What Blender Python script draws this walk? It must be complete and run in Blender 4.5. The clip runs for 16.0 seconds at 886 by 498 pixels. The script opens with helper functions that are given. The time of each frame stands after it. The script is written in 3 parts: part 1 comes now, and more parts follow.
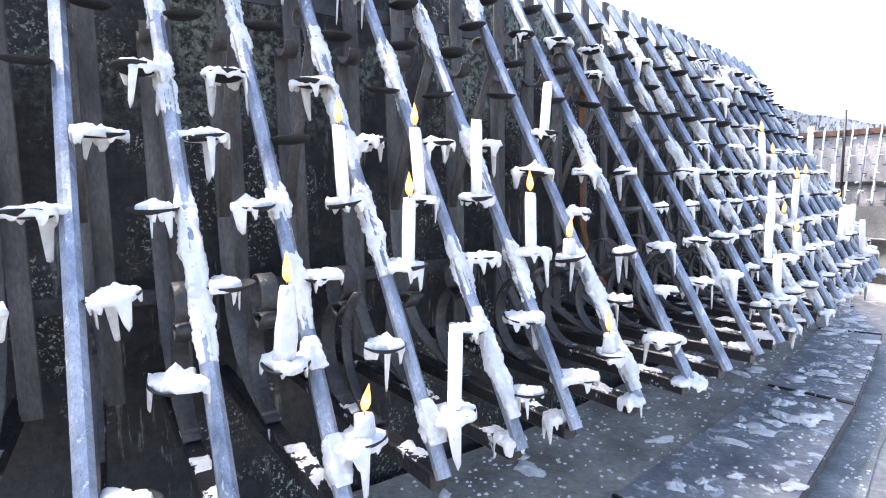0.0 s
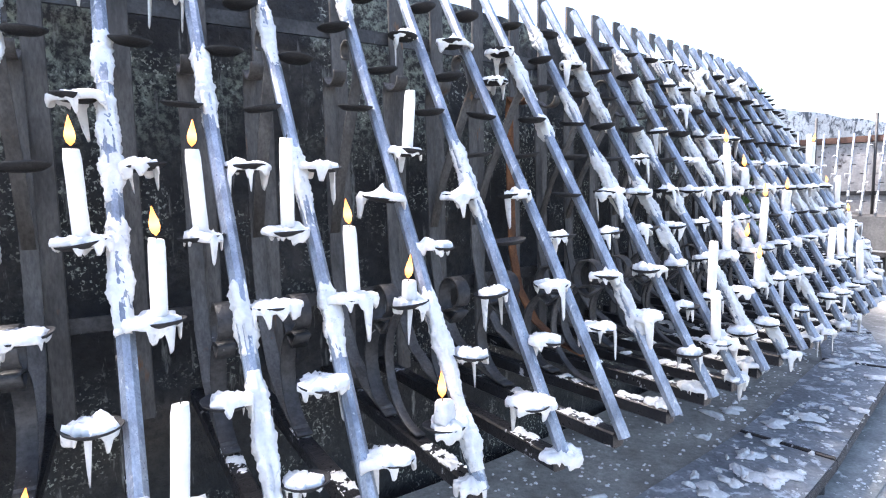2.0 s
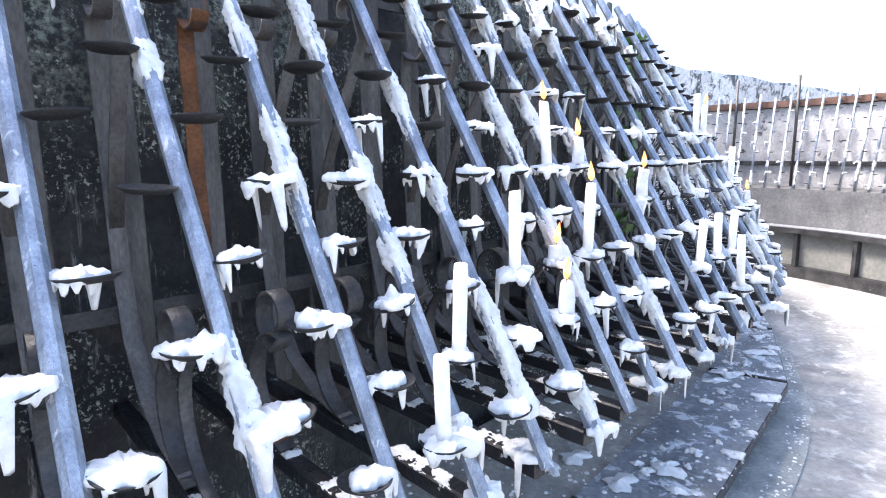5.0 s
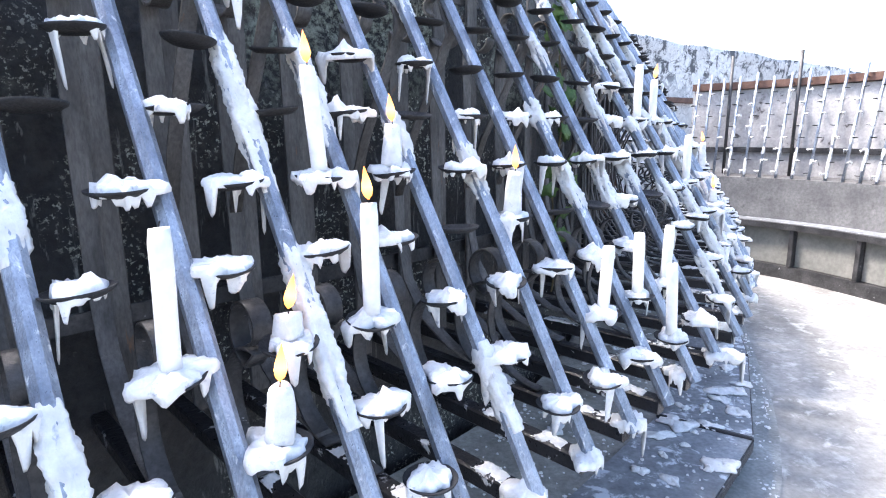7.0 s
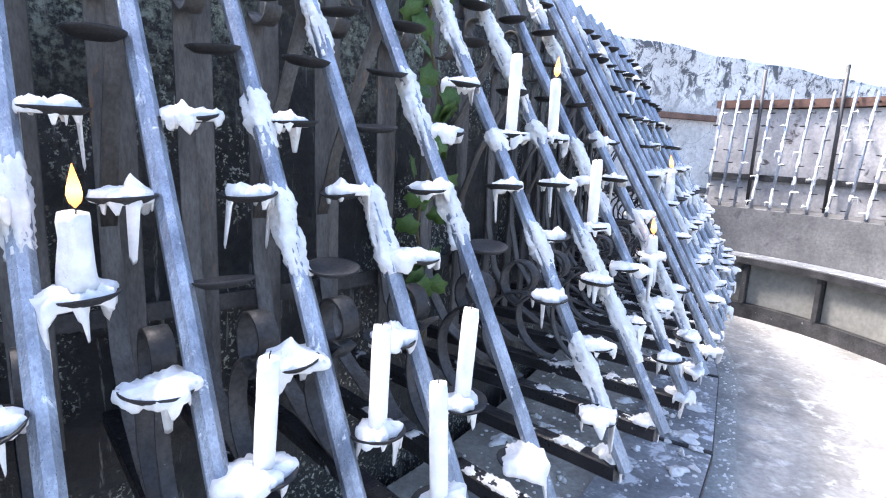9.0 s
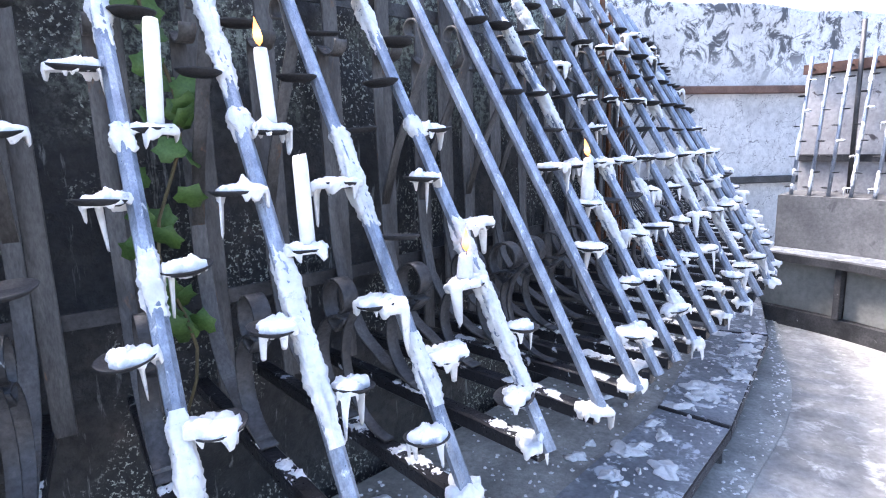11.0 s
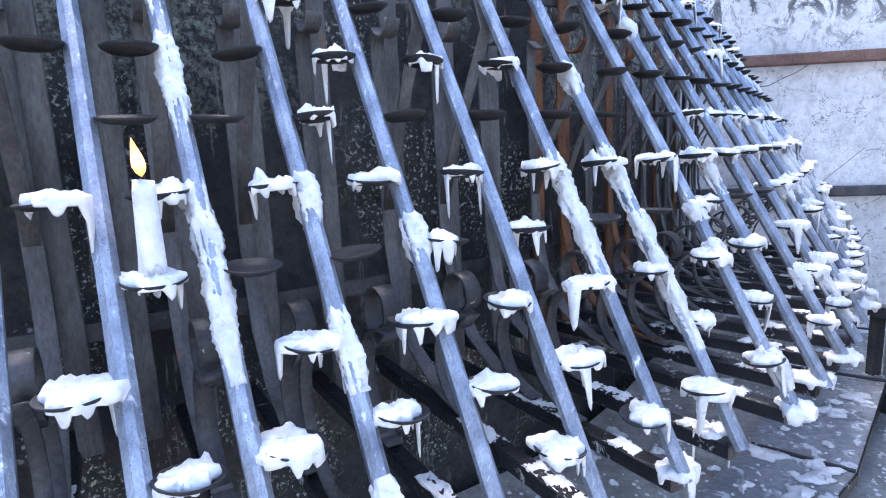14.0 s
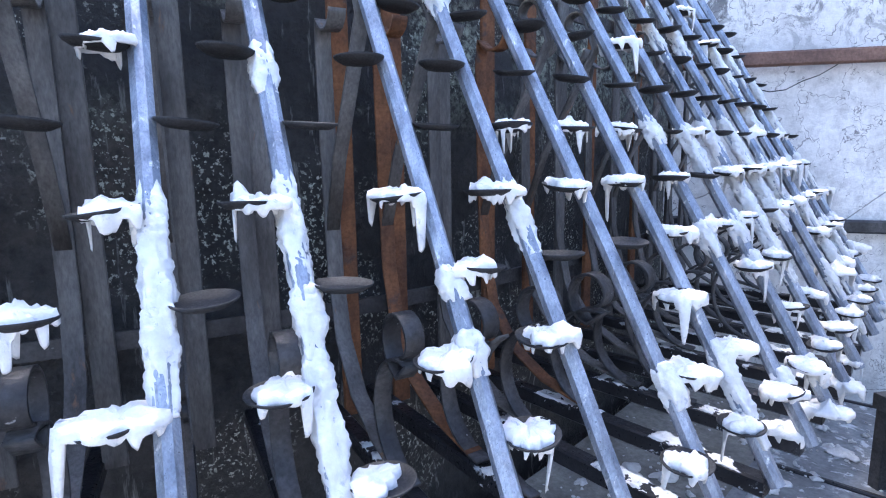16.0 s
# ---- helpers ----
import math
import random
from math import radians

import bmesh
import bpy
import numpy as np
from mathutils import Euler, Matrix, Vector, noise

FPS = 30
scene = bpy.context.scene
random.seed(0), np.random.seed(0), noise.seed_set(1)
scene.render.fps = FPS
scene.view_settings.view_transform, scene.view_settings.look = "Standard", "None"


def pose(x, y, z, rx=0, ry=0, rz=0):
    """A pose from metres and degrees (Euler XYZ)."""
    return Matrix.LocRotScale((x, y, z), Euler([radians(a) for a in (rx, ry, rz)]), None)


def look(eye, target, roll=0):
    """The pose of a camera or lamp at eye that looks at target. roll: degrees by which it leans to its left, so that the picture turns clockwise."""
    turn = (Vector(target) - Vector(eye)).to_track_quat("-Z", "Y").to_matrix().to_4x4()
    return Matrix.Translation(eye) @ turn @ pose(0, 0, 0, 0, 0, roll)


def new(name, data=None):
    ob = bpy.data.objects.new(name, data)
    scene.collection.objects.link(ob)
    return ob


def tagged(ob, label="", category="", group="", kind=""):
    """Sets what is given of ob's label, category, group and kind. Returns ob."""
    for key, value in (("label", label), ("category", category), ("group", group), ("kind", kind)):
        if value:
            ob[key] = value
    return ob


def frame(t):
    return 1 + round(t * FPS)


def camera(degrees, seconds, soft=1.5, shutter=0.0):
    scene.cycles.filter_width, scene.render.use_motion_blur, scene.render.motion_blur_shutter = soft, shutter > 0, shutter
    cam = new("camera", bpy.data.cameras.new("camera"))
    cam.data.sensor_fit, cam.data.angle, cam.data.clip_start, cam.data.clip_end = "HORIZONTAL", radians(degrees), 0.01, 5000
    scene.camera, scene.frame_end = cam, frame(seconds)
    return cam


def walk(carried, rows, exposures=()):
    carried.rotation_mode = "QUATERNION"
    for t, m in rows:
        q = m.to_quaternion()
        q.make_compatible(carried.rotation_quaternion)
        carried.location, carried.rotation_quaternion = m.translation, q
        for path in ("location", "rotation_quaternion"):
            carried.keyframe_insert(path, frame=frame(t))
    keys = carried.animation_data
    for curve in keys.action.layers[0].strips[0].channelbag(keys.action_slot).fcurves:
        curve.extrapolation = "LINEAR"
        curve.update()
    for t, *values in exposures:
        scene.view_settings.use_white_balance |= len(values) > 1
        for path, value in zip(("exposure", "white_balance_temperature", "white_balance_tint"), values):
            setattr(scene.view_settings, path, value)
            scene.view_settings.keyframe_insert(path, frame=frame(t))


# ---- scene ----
cam = camera(76.0, 16.0, soft=1.1)
PATH = [
    (0, (0.604, -0.069, 1.323), (0.493, 1.916, 1.097), -0.9),
    (0.5, (0.727, -0.024, 1.351), (0.562, 1.957, 1.125), -0.9),
    (1, (0.891, 0.057, 1.362), (0.679, 2.036, 1.162), -0.5),
    (1.5, (1.032, 0.151, 1.369), (0.773, 2.123, 1.164), -1.2),
    (2, (1.126, 0.264, 1.373), (0.884, 2.239, 1.169), -1.0),
    (2.5, (1.216, 0.405, 1.379), (1.099, 2.391, 1.169), -1.0),
    (3, (1.313, 0.575, 1.395), (1.258, 2.562, 1.181), -1.3),
    (3.5, (1.415, 0.743, 1.388), (1.402, 2.727, 1.137), -1.6),
    (6, (2.141, 1.538, 1.430), (2.018, 3.501, 1.069), -0.1),
    (6.5, (2.260, 1.739, 1.435), (2.144, 3.699, 1.056), -0.3),
    (7, (2.401, 1.898, 1.435), (2.284, 3.855, 1.040), -0.4),
    (7.5, (2.589, 2.071, 1.436), (2.350, 4.019, 1.049), 0.3),
    (8, (2.788, 2.254, 1.455), (2.476, 4.198, 1.104), 1.7),
    (8.5, (2.941, 2.428, 1.451), (2.629, 4.370, 1.091), 2.4),
    (9, (3.083, 2.643, 1.460), (2.801, 4.587, 1.087), 2.6),
    (11.5, (4.144, 3.589, 1.434), (3.305, 5.371, 1.086), -2.1),
    (12, (4.235, 3.856, 1.438), (3.360, 5.621, 1.095), -2.0),
    (12.5, (4.337, 4.122, 1.414), (3.358, 5.827, 1.049), -3.1),
    (13, (4.459, 4.401, 1.419), (3.328, 6.016, 1.083), -1.9),
    (13.5, (4.541, 4.659, 1.421), (3.346, 6.223, 1.068), -1.5),
    (14, (4.584, 4.931, 1.407), (3.358, 6.473, 1.061), -2.6),
    (14.5, (4.622, 5.197, 1.430), (3.405, 6.750, 1.103), -1.6),
    (15, (4.685, 5.443, 1.418), (3.407, 6.941, 1.066), -2.2),
    (15.5, (4.772, 5.696, 1.424), (3.409, 7.123, 1.102), -0.9),
    (16, (4.838, 5.913, 1.430), (3.427, 7.289, 1.095), -0.9),
]
walk(cam, [(t, look(eye, target, roll)) for t, eye, target, roll in PATH], [(0.0, 1.86, 6550.0, 16.0), (3.0, 1.96, 6550.0, 15.0), (6.0, 1.95, 6420.0, 15.0), (9.0, 1.97, 6300.0, 16.0), (11.5, 2.14, 6150.0, 19.0), (14.5, 2.14, 6000.0, 18.0), (16.0, 2.20, 5950.0, 17.0)])

# ---- world, sun, exposure ----
world = bpy.data.worlds.new("sky")
scene.world = world
world.use_nodes = True
wn = world.node_tree.nodes
sky = wn.new("ShaderNodeTexSky")
sky.sky_type, sky.sun_disc = "NISHITA", False
SUN_ELEVATION, SUN_HEADING = radians(58), radians(165)
sky.sun_elevation, sky.sun_rotation = SUN_ELEVATION, radians(90) - SUN_HEADING
sky.air_density, sky.dust_density, sky.ozone_density = 1.2, 3.0, 3.0
world.node_tree.links.new(sky.outputs[0], wn["Background"].inputs[0])
wn["Background"].inputs[1].default_value = 0.15
sun = new("sun", bpy.data.lights.new("sun", "SUN"))
sun.data.energy, sun.data.angle, sun.data.color = 2.6, radians(10), (1.0, 0.95, 0.88)
sun_way = Vector((math.cos(SUN_HEADING) * math.cos(SUN_ELEVATION), math.sin(SUN_HEADING) * math.cos(SUN_ELEVATION), math.sin(SUN_ELEVATION)))
sun.matrix_world = look(sun_way * 30, (0, 0, 0))

# ---- materials ----
def material(name):
    m = bpy.data.materials.new(name)
    m.use_nodes = True
    n, l = m.node_tree.nodes, m.node_tree.links
    return m, n, l, n["Principled BSDF"]


def noise_node(n, l, scale, detail=4, rough=0.55, source=None, distortion=0.0):
    t = n.new("ShaderNodeTexNoise")
    t.inputs["Scale"].default_value, t.inputs["Detail"].default_value = scale, detail
    t.inputs["Roughness"].default_value, t.inputs["Distortion"].default_value = rough, distortion
    if source:
        l.new(source, t.inputs["Vector"])
    return t.outputs[0]


def place(n, l, stretch=(1, 1, 1), own=False):
    c = n.new("ShaderNodeTexCoord")
    mp = n.new("ShaderNodeMapping")
    mp.inputs["Scale"].default_value = stretch
    l.new(c.outputs["Object"], mp.inputs["Vector"])
    if own:
        info = n.new("ShaderNodeObjectInfo")
        mul = n.new("ShaderNodeMath")
        mul.operation = "MULTIPLY"
        mul.inputs[1].default_value = 37.0
        l.new(info.outputs["Random"], mul.inputs[0])
        l.new(mul.outputs[0], mp.inputs["Location"])
    return mp.outputs[0]


def ramp(n, l, fac, *stops):
    r = n.new("ShaderNodeValToRGB")
    while len(r.color_ramp.elements) < len(stops):
        r.color_ramp.elements.new(0.5)
    for e, (p, c) in zip(r.color_ramp.elements, stops):
        e.position = p
        e.color = (*c, 1) if not isinstance(c, (int, float)) else (c, c, c, 1)
    l.new(fac, r.inputs[0])
    return r.outputs[0]


def mixed(n, l, fac, a, b):
    x = n.new("ShaderNodeMix")
    x.data_type = "RGBA"
    if isinstance(fac, (int, float)):
        x.inputs[0].default_value = fac
    else:
        l.new(fac, x.inputs[0])
    for k, v in ((6, a), (7, b)):
        if isinstance(v, tuple):
            x.inputs[k].default_value = (*v, 1)
        else:
            l.new(v, x.inputs[k])
    return x.outputs[2]


def bumped(n, l, bsdf, height, strength, distance=0.01):
    b = n.new("ShaderNodeBump")
    b.inputs["Strength"].default_value, b.inputs["Distance"].default_value = strength, distance
    l.new(height, b.inputs["Height"])
    l.new(b.outputs[0], bsdf.inputs["Normal"])


def surface(name, dark, light, scale, rough=0.6, metal=0.0, spots=None, spot_at=(0.6, 0.66), spot_scale=14, bump=0.3,
            bump_scale=60, stretch=(1, 1, 1), own=False, grain=None, distance=0.006):
    """A worn surface: two tones in large patches, a fine grain, and spots of a third tone."""
    m, n, l, b = material(name)
    v = place(n, l, stretch, own)
    big = noise_node(n, l, scale, 5, 0.6, v)
    col = ramp(n, l, big, (0.32, dark), (0.68, light))
    fine = noise_node(n, l, grain or scale * 12, 4, 0.65, v)
    col = mixed(n, l, ramp(n, l, fine, (0.35, 0.0), (0.75, 0.55)), col, tuple(c * 0.55 for c in dark))
    if spots:
        mask = ramp(n, l, noise_node(n, l, spot_scale, 6, 0.65, v, 0.4), (spot_at[0], 0.0), (spot_at[1], 1.0))
        col = mixed(n, l, mask, col, spots)
    l.new(col, b.inputs["Base Color"])
    b.inputs["Metallic"].default_value = metal
    l.new(ramp(n, l, fine, (0.3, max(0.0, rough - 0.12)), (0.7, min(1.0, rough + 0.15))), b.inputs["Roughness"])
    bumped(n, l, b, noise_node(n, l, bump_scale, 5, 0.6, v), bump, distance)
    return m


def mouldy_plaster():
    m, n, l, b = material("stained_white_plaster")
    v = place(n, l)
    col = ramp(n, l, noise_node(n, l, 1.6, 6, 0.6, v), (0.30, (0.52, 0.50, 0.48)), (0.62, (0.82, 0.80, 0.77)))
    col = mixed(n, l, ramp(n, l, noise_node(n, l, 22, 5, 0.7, v), (0.45, 0.0), (0.75, 0.6)), col, (0.38, 0.36, 0.35))
    mould = ramp(n, l, noise_node(n, l, 6.5, 8, 0.74, place(n, l, (1, 1, 0.8)), 0.8), (0.50, 0.0), (0.56, 0.92))
    height = n.new("ShaderNodeSeparateXYZ")      # the mould grows in a damp band along the wall's top
    l.new(v, height.inputs[0])
    band = n.new("ShaderNodeMapRange")
    band.inputs[1].default_value, band.inputs[2].default_value, band.inputs[3].default_value = 1.9, 2.25, 0.12
    l.new(height.outputs[2], band.inputs[0])
    damp = n.new("ShaderNodeMath")
    damp.operation = "MULTIPLY"
    l.new(mould, damp.inputs[0])
    l.new(band.outputs[0], damp.inputs[1])
    col = mixed(n, l, damp.outputs[0], col, (0.055, 0.058, 0.065))
    crack = n.new("ShaderNodeTexVoronoi")
    crack.feature = "DISTANCE_TO_EDGE"
    crack.inputs["Scale"].default_value = 3.2
    warp = n.new("ShaderNodeVectorMath")
    warp.operation = "ADD"
    l.new(v, warp.inputs[0])
    l.new(noise_node(n, l, 4, 4, 0.6, v), warp.inputs[1])
    l.new(warp.outputs[0], crack.inputs["Vector"])
    col = mixed(n, l, ramp(n, l, crack.outputs["Distance"], (0.0, 0.85), (0.014, 0.0)), col, (0.10, 0.09, 0.09))
    l.new(col, b.inputs["Base Color"])
    b.inputs["Roughness"].default_value = 0.85
    bumped(n, l, b, noise_node(n, l, 18, 6, 0.65, v), 0.6, 0.02)
    return m


def sooty_wall():
    m, n, l, b = material("sooty_render")
    v = place(n, l)
    col = ramp(n, l, noise_node(n, l, 2.0, 6, 0.65, v), (0.30, (0.014, 0.014, 0.016)), (0.55, (0.050, 0.048, 0.046)), (0.75, (0.105, 0.092, 0.078)))
    col = mixed(n, l, ramp(n, l, noise_node(n, l, 30, 5, 0.7, v), (0.40, 0.0), (0.70, 0.8)), col, (0.012, 0.012, 0.013))
    cluster = ramp(n, l, noise_node(n, l, 2.6, 3, 0.6, v), (0.50, 0.0), (0.60, 1.0))
    fleck = ramp(n, l, noise_node(n, l, 75, 3, 0.7, v), (0.56, 0.0), (0.62, 1.0))
    height = n.new("ShaderNodeSeparateXYZ")
    l.new(v, height.inputs[0])
    crust = n.new("ShaderNodeMath")
    crust.operation = "MULTIPLY"
    l.new(ramp(n, l, noise_node(n, l, 1.7, 4, 0.65, v, 0.5), (0.46, 0.0), (0.56, 1.0)), crust.inputs[0])
    upper = n.new("ShaderNodeMapRange")
    upper.inputs[1].default_value, upper.inputs[2].default_value = 1.45, 1.75
    l.new(height.outputs[2], upper.inputs[0])
    l.new(upper.outputs[0], crust.inputs[1])
    crumbly = n.new("ShaderNodeMath")
    crumbly.operation = "MULTIPLY"
    l.new(crust.outputs[0], crumbly.inputs[0])
    l.new(ramp(n, l, noise_node(n, l, 42, 5, 0.75, v), (0.44, 0.0), (0.60, 0.9)), crumbly.inputs[1])
    col = mixed(n, l, crumbly.outputs[0], col, (0.38, 0.42, 0.34))
    both = n.new("ShaderNodeMath")
    both.operation = "MULTIPLY"
    l.new(cluster, both.inputs[0])
    l.new(fleck, both.inputs[1])
    col = mixed(n, l, both.outputs[0], col, (0.50, 0.52, 0.44))
    streaks = ramp(n, l, noise_node(n, l, 5, 5, 0.7, place(n, l, (5, 5, 0.5))), (0.60, 0.0), (0.70, 0.7))
    col = mixed(n, l, streaks, col, (0.36, 0.37, 0.34))
    l.new(col, b.inputs["Base Color"])
    b.inputs["Roughness"].default_value = 0.72
    bumped(n, l, b, noise_node(n, l, 24, 6, 0.65, v), 0.8, 0.03)
    return m


STEEL = surface("grey_painted_steel", (0.18, 0.21, 0.26), (0.52, 0.57, 0.65), 9, 0.36, 0.6, (0.80, 0.81, 0.81), (0.60, 0.70), 24, 0.5, 120, stretch=(2.2, 2.2, 0.8), own=True)
IRON = surface("dark_forged_iron", (0.030, 0.030, 0.032), (0.115, 0.112, 0.112), 7, 0.5, 0.35, (0.55, 0.55, 0.55), (0.68, 0.72), 30, 0.4, 70, own=True)
STRAP = surface("grey_weathered_strap", (0.055, 0.050, 0.047), (0.175, 0.165, 0.155), 6, 0.6, 0.2, (0.20, 0.11, 0.06), (0.64, 0.72), 8, 0.4, 60, own=True, stretch=(2, 2, 0.6))
BLACK_IRON = surface("tarred_black_iron", (0.012, 0.012, 0.014), (0.04, 0.04, 0.045), 7, 0.35, 0.3, (0.62, 0.64, 0.66), (0.62, 0.66), 16, 0.4, 60, own=True)
PAN = surface("black_pan_iron", (0.010, 0.010, 0.011), (0.030, 0.030, 0.032), 20, 0.7, 0.1, None, bump=0.3, own=True)
RUST = surface("rusted_iron", (0.07, 0.030, 0.016), (0.27, 0.11, 0.04), 8, 0.8, 0.1, (0.05, 0.04, 0.04), (0.6, 0.7), 9, 0.5, 80, own=True)
WAX = surface("white_candle_wax", (0.74, 0.74, 0.72), (0.90, 0.89, 0.87), 14, 0.35, 0.0, (0.36, 0.38, 0.43), (0.60, 0.72), 45, 0.5, 90, own=True, grain=30)
CANDLE = surface("smooth_candle_wax", (0.90, 0.89, 0.85), (0.93, 0.92, 0.89), 5, 0.35, 0.0, None, bump=0.06, bump_scale=40, own=True, grain=20)
SOOT_WALL = sooty_wall()
TRAY_TOP = surface("waxed_sheet_steel", (0.20, 0.21, 0.22), (0.44, 0.46, 0.48), 3.5, 0.42, 0.35, (0.74, 0.77, 0.80), (0.55, 0.62), 12, 0.35, 40, own=True)
TRAY_BED = surface("gritty_tray_bed", (0.21, 0.20, 0.175), (0.48, 0.46, 0.41), 4, 0.85, 0, (0.5, 0.5, 0.48), (0.66, 0.70), 28, 0.7, 55, distance=0.012)
CONCRETE = surface("worn_concrete", (0.20, 0.195, 0.18), (0.42, 0.41, 0.385), 2.2, 0.85, 0, (0.56, 0.55, 0.52), (0.54, 0.70), 9, 0.45, 45)
GUTTER = surface("damp_gutter_concrete", (0.22, 0.225, 0.21), (0.44, 0.44, 0.41), 5, 0.75, 0, (0.75, 0.75, 0.72), (0.62, 0.68), 22, 0.5, 40)
PANEL = surface("grey_panel", (0.20, 0.20, 0.18), (0.30, 0.29, 0.26), 2, 0.7, 0, None, bump=0.2)
LOW_WALL = surface("grey_cement_wall", (0.11, 0.11, 0.11), (0.22, 0.215, 0.21), 3, 0.85, 0, (0.09, 0.09, 0.09), (0.62, 0.7), 7, 0.5, 30)
PLASTER = mouldy_plaster()
RAIL = surface("brown_rail", (0.10, 0.05, 0.035), (0.24, 0.13, 0.09), 6, 0.6, 0.1, None, bump=0.3)
BACK_BOARD = surface("stained_pale_plaster", (0.34, 0.33, 0.33), (0.66, 0.64, 0.62), 3, 0.85, 0, (0.10, 0.09, 0.09), (0.62, 0.68), 9, 0.6, 28)
LEAF = surface("ivy_leaf", (0.05, 0.11, 0.025), (0.12, 0.22, 0.05), 12, 0.5, 0, None, bump=0.2, own=True)
STEM = surface("vine_stem", (0.10, 0.08, 0.04), (0.18, 0.14, 0.07), 20, 0.8)
WICK = surface("burnt_wick", (0.01, 0.01, 0.01), (0.03, 0.03, 0.03), 30, 0.9)

FLAME, fn, fl, fb = material("candle_flame")
fb.inputs["Base Color"].default_value = (0.10, 0.04, 0.01, 1)
flame_at = fn.new("ShaderNodeTexCoord")
flame_sep = fn.new("ShaderNodeSeparateXYZ")
fl.new(flame_at.outputs["Generated"], flame_sep.inputs[0])
fl.new(ramp(fn, fl, flame_sep.outputs[2], (0.0, (1.0, 0.22, 0.02)), (0.4, (1.0, 0.55, 0.13)), (1.0, (1.0, 0.20, 0.02))), fb.inputs["Emission Color"])
fb.inputs["Emission Strength"].default_value = 1.6

# ---- building helpers ----
def mesh_of(name, verts, faces, mat, smooth=True):
    me = bpy.data.meshes.new(name)
    me.from_pydata([tuple(v) for v in verts], [], faces)
    me.materials.append(mat)
    if smooth:
        me.polygons.foreach_set("use_smooth", [True] * len(me.polygons))
    me.update()
    return me


def hang(name, me, parent, m=None, label=""):
    """A part: one mesh under its thing or part."""
    ob = new(name, me)
    ob.parent = parent
    if m is not None:
        ob.matrix_basis = m
    return tagged(ob, label=label)


def sweep(points, width, depth, side, close=True, bevel=0.2):
    """Verts and faces of a bar of chamfered section along points. side: the way across, width lies along it."""
    pts = [Vector(p) for p in points]
    side = Vector(side).normalized()
    verts, faces, n = [], [], 8
    w, d = width / 2, depth / 2
    c = min(w, d) * bevel * 2
    ring = [(w, d - c), (w - c, d), (-w + c, d), (-w, d - c), (-w, -d + c), (-w + c, -d), (w - c, -d), (w, -d + c)]
    for k, p in enumerate(pts):
        t = (pts[min(k + 1, len(pts) - 1)] - pts[max(k - 1, 0)]).normalized()
        up = t.cross(side).normalized()
        verts += [p + side * a + up * b for a, b in ring]
        if k:
            o = (k - 1) * n
            faces += [(o + j, o + (j + 1) % n, o + n + (j + 1) % n, o + n + j) for j in range(n)]
    o = (len(pts) - 1) * n
    faces += [tuple(range(n - 1, -1, -1)), tuple(range(o, o + n))]
    return verts, faces


def lathe(profile, n=20):
    """Verts and faces of a turned shape from (radius, height) pairs."""
    verts, faces = [], []
    for r, z in profile:
        verts += [(r * math.cos(2 * math.pi * j / n), r * math.sin(2 * math.pi * j / n), z) for j in range(n)]
    for k in range(len(profile) - 1):
        faces += [(k * n + j, k * n + (j + 1) % n, (k + 1) * n + (j + 1) % n, (k + 1) * n + j) for j in range(n)]
    faces += [tuple(range(n - 1, -1, -1)), tuple(range((len(profile) - 1) * n, len(profile) * n))]
    return verts, faces


def joined(*shapes):
    verts, faces = [], []
    for v, f in shapes:
        o = len(verts)
        verts += [Vector(p) for p in v]
        faces += [tuple(i + o for i in face) for face in f]
    return verts, faces


def box(x0, x1, y0, y1, z0, z1):
    v = [(x, y, z) for x in (x0, x1) for y in (y0, y1) for z in (z0, z1)]
    return v, [(0, 1, 3, 2), (4, 6, 7, 5), (0, 4, 5, 1), (2, 3, 7, 6), (0, 2, 6, 4), (1, 5, 7, 3)]


# ---- the plan: the line of the rack's feet ----
START = Vector((1.58, 1.91))
BENDS = (27.0, 31.2, 35.1, 38.2, 37.4, 44.8, 46.8, 47.8, 48.0, 52.5, 61.0, 66.7, 70.3, 68.4, 73.8, 84.8, 91.0, 93.4, 95.0, 96.1, 97.1)   # the line's heading, each 0.6 m from s = -3


def heading(s):
    k = min(len(BENDS) - 1.001, max(0.0, (s + 3.0) / 0.6))
    j = math.floor(k)
    return radians(BENDS[j] + (BENDS[j + 1] - BENDS[j]) * (k - j))


STEP = 0.02
TABLE = {0: START.copy()}
for k in range(1, 470):
    a = heading((k - 0.5) * STEP)
    TABLE[k] = TABLE[k - 1] + Vector((math.cos(a), math.sin(a))) * STEP
for k in range(-1, -200, -1):
    a = heading((k + 0.5) * STEP)
    TABLE[k] = TABLE[k + 1] - Vector((math.cos(a), math.sin(a))) * STEP


def along(s, inward=0.0, z=0.0):
    """The place s metres along the rack's feet and so far inward from them."""
    k = math.floor(s / STEP)
    p = TABLE[k].lerp(TABLE[k + 1], s / STEP - k)
    a = heading(s)
    return Vector((p.x - math.sin(a) * inward, p.y + math.cos(a) * inward, z))


def rib_pose(s):
    """Local x runs along the rack, y inward, from the ground under the foot."""
    p = along(s)
    return pose(p.x, p.y, 0, 0, 0, math.degrees(heading(s)))


FOOT_Z, TOP_Z, LEAN = 0.73, 2.16, 0.60
WALL_IN, POST_IN = 0.99, 0.91
